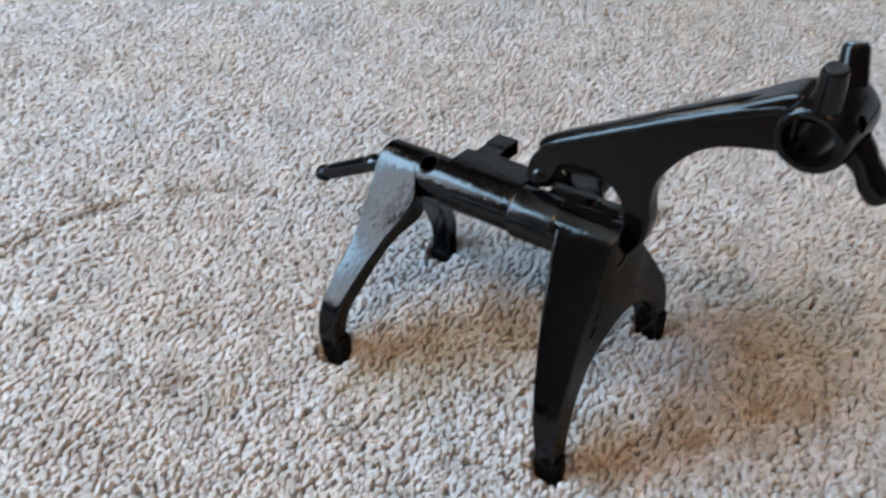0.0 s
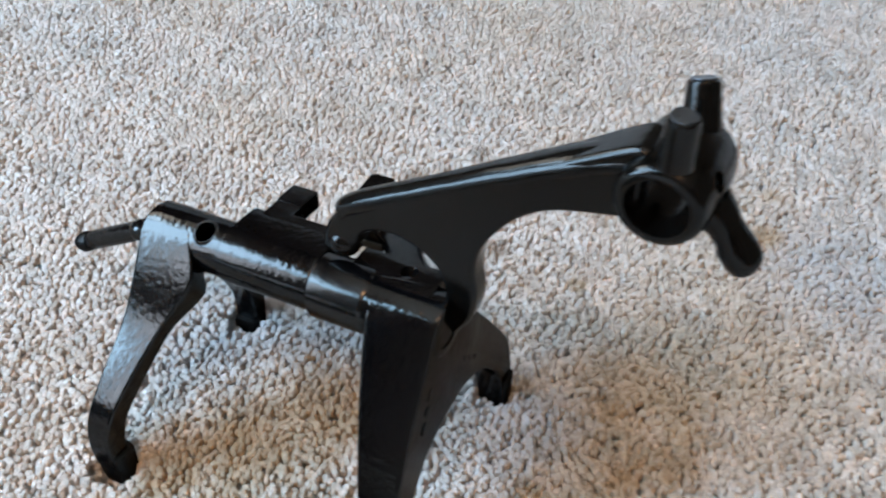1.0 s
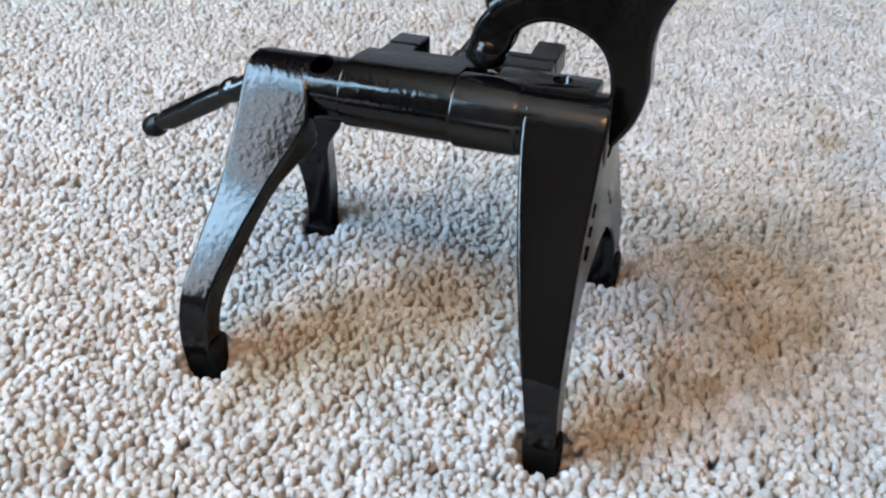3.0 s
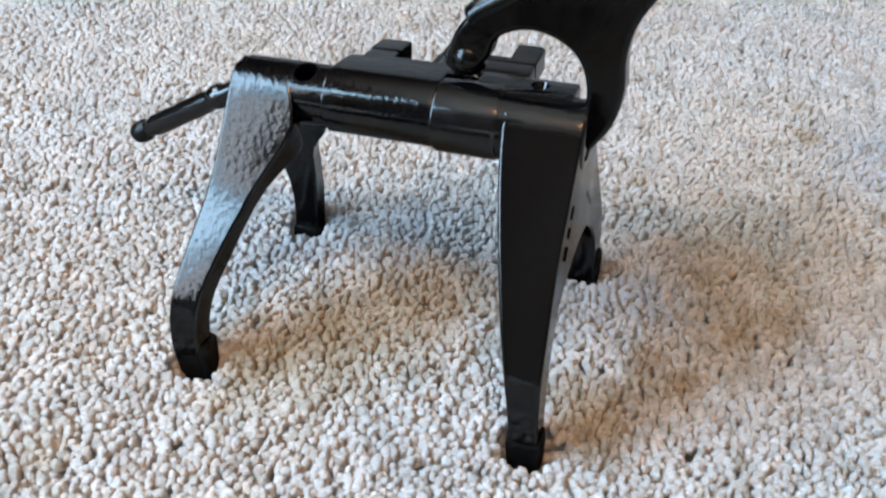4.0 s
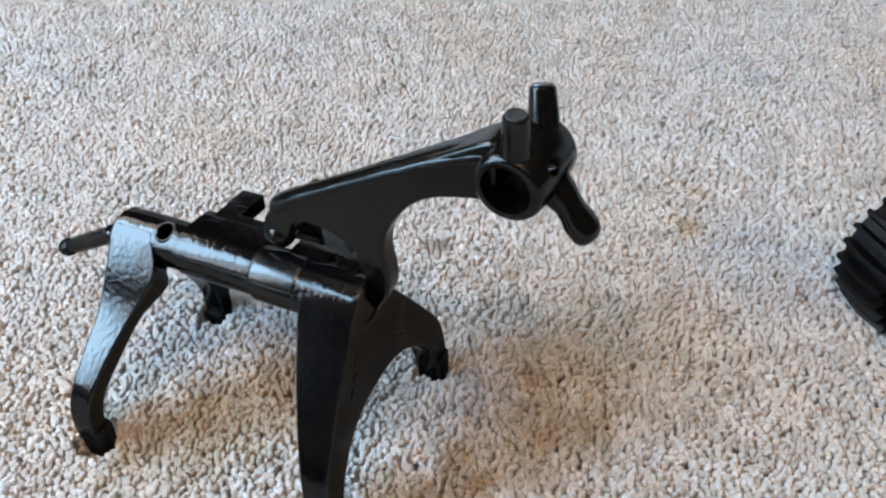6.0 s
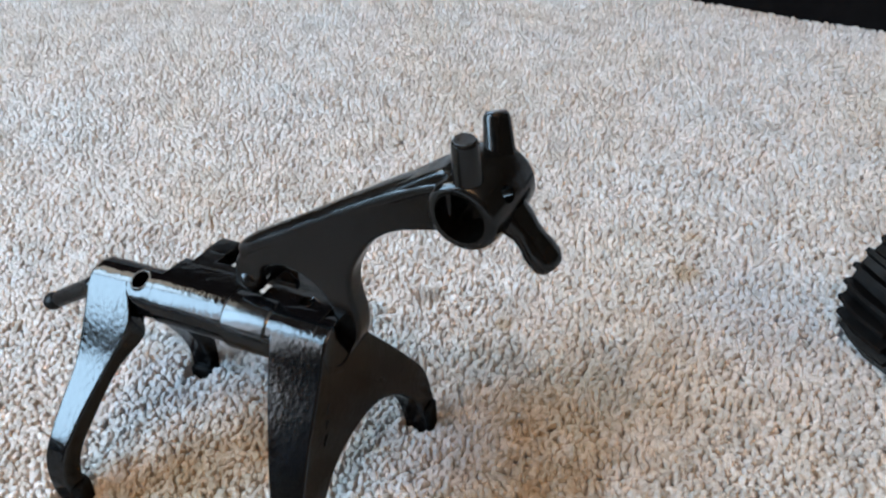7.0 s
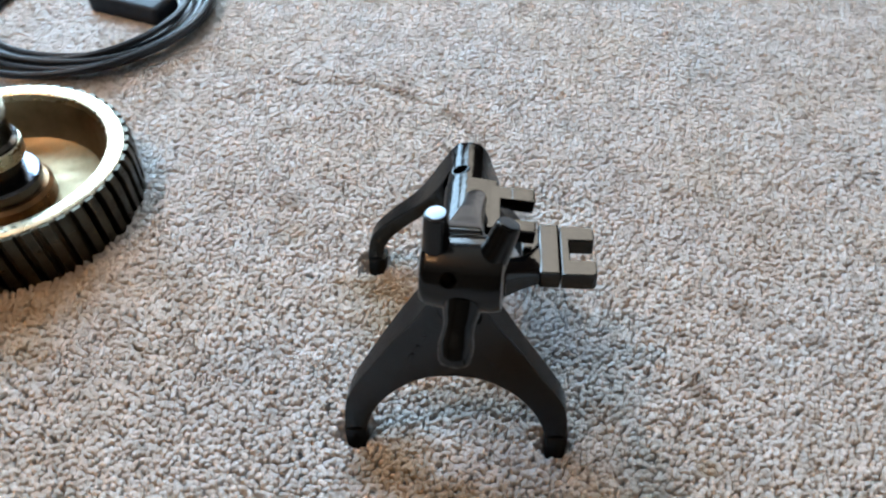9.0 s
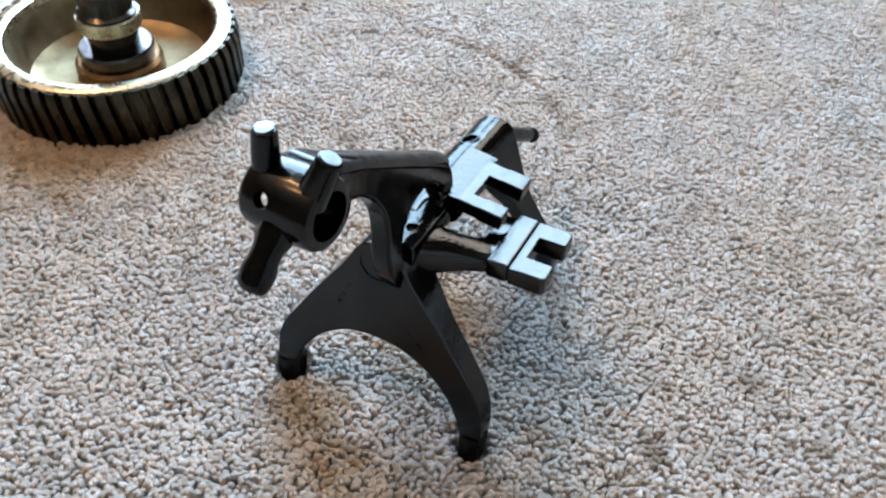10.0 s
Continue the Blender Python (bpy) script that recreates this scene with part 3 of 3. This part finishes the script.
for k, p in enumerate(ridge):
    wide = 5.4 * (1.0 + 0.62 * min(max((p.x + 20) / 70, 0), 1) ** 1.5) * (0.75 if k in (0, 36) else 1)
    wide += 0.45 * noise.noise(Vector((p.x * 0.16, 2.0, 0)))
    tall = 4.7 + 0.35 * noise.noise(Vector((p.x * 0.13, 7.0, 1)))
    rings.append([p * MM + Vector((-0.58 * tall * math.sin(t), 0.2 + wide * math.copysign(abs(math.cos(t)) ** 0.9, math.cos(t)), 0.82 * tall * math.sin(t))) * MM for t in (2 * math.pi * a / 20 for a in range(20))])
part("ridge", loft(rings), BLACK_HEAD, lever, "rounded flange along the lever's back")
for s0, z0, w in ((-13, 153, 3.5), (-8, 157, 4), (-3, 160, 3), (1.5, 163.5, 4)):
    mark = slab(-w / 2 * MM, w / 2 * MM, -0.0005, 0.0004, -0.0014, 0.0014, 0.0003, 1)
    mark.transform(Matrix.Translation(Vector((s0, -4.7, z0)) * MM) @ Matrix.Rotation(radians(-38), 4, "Y"))
    part("casting_mark", mark, BLACK_HEAD, lever)
HEAD = Vector((55.8, 2.7, 195.5))
ring_axis = Matrix.Translation(HEAD * MM) @ pose(0, 0, 0, 91.5, 0, -2.5)
head = part("ring_head", solid_lathe([(a * MM, b * MM) for a, b in ((0, -14.6), (11.0, -14.6), (13.2, -14.0), (14.0, -12.6), (14.5, -7), (14.6, 0), (14.2, 8), (13.5, 13.6), (12.7, 15.4), (11.2, 16.2), (0, 16.2))], 56, ring_axis), BLACK_HEAD, lever)
dot0 = Vector((61.8, 1.5, 199)) * MM
dot1 = HEAD * MM + Vector((0, -0.0055, 0))
carve(head, solid_lathe([(a * MM, b * MM) for a, b in ((0, -30), (9.5, -30), (9.5, 30), (0, 30))], 48, ring_axis),
      solid_lathe([(0, 0), (0.0031, 0), (0.0031, 0.03), (0, 0.03)], 24, along(dot1 + Vector((0.003, 0, 0.0017)), dot1 + Vector((0.0168, 0, 0.0100)))))
EARS = [(Vector((-0.0058, -0.0100, 0.0088)), Vector((-0.0072, -0.0101, 0.0236)), 0.0052, 0.0046, 24, "upright pin with a bare bright end"),
        (Vector((-0.0030, 0.0095, 0.0030)), Vector((-0.0082, 0.0158, 0.0206)), 0.0062, 0.0048, 14, "slanted flat-sided pin with a bare bright end")]
for a, b, r0, r1, sides, label in EARS:
    ear = part("ear_pin", pin(dot0 + a, dot0 + b, r0, r1, 0.001, sides), BLACK_HEAD, lever, label)
    part("pin_face", pin(dot0 + b, dot0 + b + (b - a).normalized() * 0.0004, r1 * 0.78, r1 * 0.78, 0.0001), PIN_STEEL, ear, "bare bright steel pin face")
nose = [(4, 1, -7.0, 7.0, 7.2), (8, 0.7, -10.5, 6.4, 6.8), (11.0, 0.4, -13, 5.2, 5.8), (14, 0.1, -16, 5.2, 5.8), (16, -0.1, -18.4, 5.9, 6.6), (19, -0.3, -21.5, 5.9, 6.4), (20.5, -0.5, -23.3, 5.2, 6.0), (21.6, -0.5, -24.5, 3.9, 4.6), (22, -0.5, -24.9, 1.5, 2.0)]
nose_dir = Vector((0.67, -0.05, -0.74)).normalized()
side_dir = Vector((0, 1, 0)) - nose_dir * nose_dir.y
side_dir.normalize()
third = nose_dir.normalized().cross(side_dir)
part("nose_pin", loft([[dot0 + Vector((x, y, z)) * MM + (side_dir * (wb * math.cos(2 * math.pi * a / 20)) + third * (wa * math.sin(2 * math.pi * a / 20))) * MM for a in range(20)] for x, y, z, wa, wb in nose]), BLACK_HEAD, lever)


# ---------------------------------------------------------------- large gear with shaft
def toothed(n, r_root, r_tip, z0, z1, twist, bore_r, layers=4, fill=0.5, chamfer=0.002):
    """A ring with slanted teeth; bore_r closes the inside."""
    bm = bmesh.new()
    k = fill - 0.5
    root, flank, tip = 0.25 + 0.45 * k, 0.17 + 0.6 * k, 0.12 + 0.6 * k
    prof = [(-0.5, r_root), (-root, r_root), (-flank, (r_root + r_tip * 2) / 3), (-tip, r_tip), (tip, r_tip), (flank, (r_root + r_tip * 2) / 3), (root, r_root)]
    loops = []
    for L in range(layers + 1):
        f = L / layers
        tuck = chamfer if L in (0, layers) else 0
        ring = []
        for i in range(n):
            for a, r in prof:
                t = 2 * math.pi * (i + a) / n + twist * f
                rr = r - (tuck if r > r_root else 0)
                ring.append(bm.verts.new((rr * math.cos(t), rr * math.sin(t), z0 + (z1 - z0) * f)))
        loops.append(ring)
    k = len(loops[0])
    for a, b in zip(loops, loops[1:]):
        for i in range(k):
            bm.faces.new((a[i], a[(i + 1) % k], b[(i + 1) % k], b[i]))
    for ring, z in ((loops[0], z0), (loops[-1], z1)):
        inner = [bm.verts.new((bore_r * v.co.x / v.co.to_2d().length, bore_r * v.co.y / v.co.to_2d().length, z)) for v in ring]
        for i in range(k):
            bm.faces.new((ring[i], ring[(i + 1) % k], inner[(i + 1) % k], inner[i]))
    return bm


gear = thing("ring_gear", Matrix.Translation((-0.139, -0.3315, 0)) @ Matrix.Diagonal((1.05, 1.05, 1, 1)), "bronze-coloured bowl-shaped gear with slanted teeth lying on carpet", "gear")
part("toothed_rim", toothed(50, 0.0850, 0.0925, -0.012, 0.0405, -0.07, 0.080, 6, 0.74), TEETH, gear, "dark oiled slanted gear teeth")
part("rim", lathe([(0.0785, 0.034), (0.0862, 0.0372), (0.0880, 0.0395), (0.0874, 0.0412), (0.0852, 0.0424), (0.0795, 0.0426), (0.0765, 0.0410), (0.0752, 0.036)], 96), RIM_STEEL, gear, "bright turned rim")
part("bowl", lathe([(0.0790, 0.0372), (0.0768, 0.0375), (0.0735, 0.030), (0.0715, 0.018), (0.066, 0.007), (0.056, 0.003), (0.030, 0.002), (0.030, -0.004), (0.0790, -0.004)], 96), BOWL, gear)
part("hub_base", lathe([(0.010, 0.0025), (0.033, 0.0025), (0.0325, 0.013), (0.030, 0.0155), (0.010, 0.0155)], 64), RUSTED, gear, "brown oiled hub flange")
part("steel_collar", lathe([(0.010, 0.0158), (0.0275, 0.0158), (0.028, 0.0245), (0.0265, 0.0265), (0.010, 0.0265)], 64), COLLAR_STEEL, gear, "glossy dark blue-grey steel collar")
part("shaft", solid_lathe([(0, 0.02), (0.0185, 0.02), (0.0185, 0.040), (0.0220, 0.0415), (0.0220, 0.056), (0.0190, 0.058), (0.0185, 0.074), (0.0205, 0.075), (0.0205, 0.092), (0.0185, 0.094), (0.0185, 0.110), (0.0175, 0.112), (0.0175, 0.150), (0.016, 0.152), (0, 0.152)], 48), SHAFT, gear, "dark stepped shaft")
part("shaft_band", lathe([(0.017, 0.0755), (0.0207, 0.0755), (0.0211, 0.0765), (0.0211, 0.0905), (0.0207, 0.0915), (0.017, 0.0915)], 48), STEEL, gear, "pale grey steel band")
part("shaft_band", lathe([(0.017, 0.0425), (0.0226, 0.0425), (0.0231, 0.0435), (0.0231, 0.053), (0.0226, 0.054), (0.017, 0.054)], 48), RIM_STEEL, gear, "pale worn steel band")

# ---------------------------------------------------------------- small dark gear on its side
G_POS = Vector((0.337, 0.200, 0.032))
cluster = thing("cluster_gear", along(G_POS, G_POS + Vector((0.52, -0.83, 0.12))) @ Matrix.Scale(1.15, 4), "black double spur gear lying on its side on carpet", "gear")
part("wide_teeth", toothed(26, 0.036, 0.042, -0.020, 0.016, 0.0, 0.008, 2), BLACK_DULL, cluster)
part("boss", lathe([(0.008, 0.0165), (0.0325, 0.0165), (0.0325, 0.022), (0.031, 0.023), (0.008, 0.023)], 48), BLACK_DULL, cluster)
part("narrow_teeth", toothed(30, 0.034, 0.040, 0.0235, 0.030, 0.0, 0.008, 2), BLACK_DULL, cluster)

# ---------------------------------------------------------------- coiled cable and adapter
rng = random.Random(4)
coil = thing("cable_coil", Matrix.Translation((-0.418, -0.35, 0)), "loosely coiled black mains cable lying on carpet", "cable")
for k in range(9):
    r, z = 0.094 + 0.0042 * k * 0.85 + rng.uniform(-0.002, 0.002), 0.003 + 0.0052 * (k % 3) + 0.001 * (k // 3)
    cx, cy, ph = rng.uniform(-0.005, 0.005), rng.uniform(-0.005, 0.005), rng.uniform(0, 6.28)
    path = []
    for i in range(97):
        a = 2 * math.pi * i / 96
        q = r * (1 + 0.025 * math.sin(2 * a + ph) + 0.012 * math.sin(3 * a + ph * 2))
        path.append(Vector((cx + q * math.cos(a), cy + 1.0 * q * math.sin(a), z + 0.0022 * math.sin(a * 2 + ph * 3))))
    part("loop", tube(path, 0.0033, 8), CABLE, coil)
adapter = thing("power_adapter", pose(-0.428, -0.306, 0.009, 4, 0, 66), "small dark plastic power adapter lying inside the cable coil", "adapter")
part("case", slab(-0.042, 0.042, -0.019, 0.019, -0.011, 0.010, 0.006, 4), CASE, adapter)
for sx in (-0.026, 0.02):
    part("screw_well", lathe([(0.0008, 0.0098), (0.003, 0.0098), (0.003, 0.0108), (0.0022, 0.0111), (0.0008, 0.0104)], 20, Matrix.Translation((sx, 0.004, 0))), CABLE, adapter)
plug = thing("mains_plug", pose(-0.468, -0.318, 0.012, 0, 10, 30), "chunky black mains plug beside the coiled cable", "plug")
part("body", slab(-0.03, 0.03, -0.02, 0.02, -0.014, 0.018, 0.009, 4), CABLE, plug)
part("cord_grip", pin((0.028, 0, 0), (0.052, 0, -0.003), 0.007, 0.0045, 0.001), CABLE, plug)

# ---------------------------------------------------------------- sofa
sofa = thing("sofa", pose(-0.388, 0.773, 0, 0, 0, math.degrees(math.atan2(-0.1314, 0.9913))), "light grey ribbed fabric sofa with a dark gap beneath", "sofa")
SEAM = 0.333


def cushion(x0, x1, y0, y1, z0, z1, ob_name, label=""):
    bm = slab(x0, x1, y0, y1, z0, z1, 0.014, 4)
    bmesh.ops.subdivide_edges(bm, edges=[e for e in bm.edges if e.calc_length() > 0.1], cuts=24, use_grid_fill=True)
    for v in bm.verts:
        v.co.y += 0.004 * noise.noise(v.co * 14)
        v.co.z += 0.003 * noise.noise(v.co * 11 + Vector((3, 1, 2)))
    return part(ob_name, bm, FABRIC, sofa, label, 60)


cushion(-0.62, SEAM - 0.010, 0.012, 0.80, 0.037, 0.30, "front_panel", "pale ribbed fabric panel")
cushion(SEAM + 0.010, 1.30, 0.012, 0.80, 0.037, 0.30, "front_panel", "pale ribbed fabric panel")
cushion(-0.62, SEAM - 0.006, 0.02, 0.62, 0.305, 0.45, "seat_cushion")
cushion(SEAM + 0.006, 1.30, 0.02, 0.62, 0.305, 0.45, "seat_cushion")
cushion(-0.62, 1.30, 0.62, 0.84, 0.305, 0.85, "backrest")
# the gap's shade is put into this slab's near-black colour
part("base", slab(-0.60, 1.28, 0.002, 0.78, BASE + 0.002, 0.036, 0.002), VOID, sofa, "near-black slab standing in for the shaded gap under the sofa")


# ---------------------------------------------------------------- carpet pile
def pile(name, x0, x1, y0, y1, pitch, rings, sides, keep, seed):
    g = np.random.default_rng(seed)
    nx, ny = int((x1 - x0) / pitch), int((y1 - y0) / (pitch * 0.87))
    ix, iy = np.meshgrid(np.arange(nx), np.arange(ny))
    px = x0 + (ix + 0.5 * (iy % 2)).ravel() * pitch + g.normal(0, 0.28 * pitch, nx * ny)
    py = y0 + iy.ravel() * pitch * 0.87 + g.normal(0, 0.24 * pitch, nx * ny)
    ok = keep(px, py)
    px, py = px[ok], py[ok]
    n = len(px)
    size = g.uniform(0.75, 1.2, n)
    tilt = g.uniform(0, 2 * np.pi, n)
    lean_x, lean_y = 0.0006 * g.normal(size=n), 0.0006 * g.normal(size=n)
    # worn furrow of a round thing that once stood here, and soft dips
    ringd = np.abs(np.hypot(px + 0.152, py + 0.108) - 0.143)
    ang = np.arctan2(py + 0.108, px + 0.152)
    dip = -0.0025 * np.exp(-(ringd / 0.0045) ** 2) * (np.cos(ang - 2.55) > 0.2)
    top = g.normal(0, 0.0006, n) + dip + 0.0012 * np.sin(px * 37 + 2 * np.sin(py * 29)) * np.sin(py * 31)
    for fx, fy in FEET:
        top = np.minimum(top, -0.0125 + 2.0 * np.maximum(np.hypot(px - fx, py - fy) - 0.0070, 0) + 0.0015 * g.normal(size=n))
    gd = np.hypot(px + 0.139, py + 0.3315)
    top = np.where(gd < 0.097, -0.0115, top)
    angs = np.arange(sides) * 2 * np.pi / sides
    verts = []
    wob = 1 + 0.17 * np.clip(g.normal(size=(n, sides)), -2, 2)
    stretch = g.uniform(0.87, 1.15, n)
    for r, z, f in rings:
        a = tilt[:, None] + angs[None]
        rr = r * size[:, None] * wob
        vx = rr * np.cos(a) * stretch[:, None]
        vy = rr * np.sin(a) / stretch[:, None]
        verts.append(np.stack([px[:, None] + vx + f * lean_x[:, None], py[:, None] + vy + f * lean_y[:, None], np.maximum(top[:, None] + z, BASE - 0.001) + 0 * vx], -1))
    tip = np.stack([px + lean_x, py + lean_y, top], -1)[:, None]
    allv = np.concatenate(verts + [tip], 1)
    per = allv.shape[1]
    faces = []
    for k in range(len(rings) - 1):
        for s in range(sides):
            s2 = (s + 1) % sides
            a, b, c, d = k * sides + s, k * sides + s2, (k + 1) * sides + s2, (k + 1) * sides + s
            faces += [(a, b, c), (a, c, d)]
    k = len(rings) - 1
    faces += [(k * sides + s, k * sides + (s + 1) % sides, per - 1) for s in range(sides)]
    faces = np.array(faces)
    tri = (np.arange(n)[:, None, None] * per + faces[None]).reshape(-1)
    me = bpy.data.meshes.new(name)
    me.vertices.add(n * per)
    me.vertices.foreach_set("co", allv.reshape(-1).astype(np.float32))
    me.loops.add(len(tri))
    me.loops.foreach_set("vertex_index", tri.astype(np.int32))
    nf = len(tri) // 3
    me.polygons.add(nf)
    me.polygons.foreach_set("loop_start", (np.arange(nf) * 3).astype(np.int32))
    me.polygons.foreach_set("use_smooth", np.ones(nf, bool))
    me.update(calc_edges=True)
    me.materials.append(CARPET)
    return tagged(new(name, me), "cut-pile grey and beige carpet with brown stains and painted-in warm and blue light", "carpet", kind="stuff")


FEET = [(0.0689, -0.0619), (0.0790, 0.0528), (-0.0692, -0.0568), (-0.0600, 0.0455)]
near_zone = lambda x, y: np.hypot(x - 0.04, y - 0.0) < 0.30
view_zone = lambda x, y: (y - 0.78 + 0.13 * (x + 0.388) < 0.06) & ~((x > 0.42) | (y < -0.46)) & (x > -0.66 - 0.75 * np.maximum(y - 0.08, 0))
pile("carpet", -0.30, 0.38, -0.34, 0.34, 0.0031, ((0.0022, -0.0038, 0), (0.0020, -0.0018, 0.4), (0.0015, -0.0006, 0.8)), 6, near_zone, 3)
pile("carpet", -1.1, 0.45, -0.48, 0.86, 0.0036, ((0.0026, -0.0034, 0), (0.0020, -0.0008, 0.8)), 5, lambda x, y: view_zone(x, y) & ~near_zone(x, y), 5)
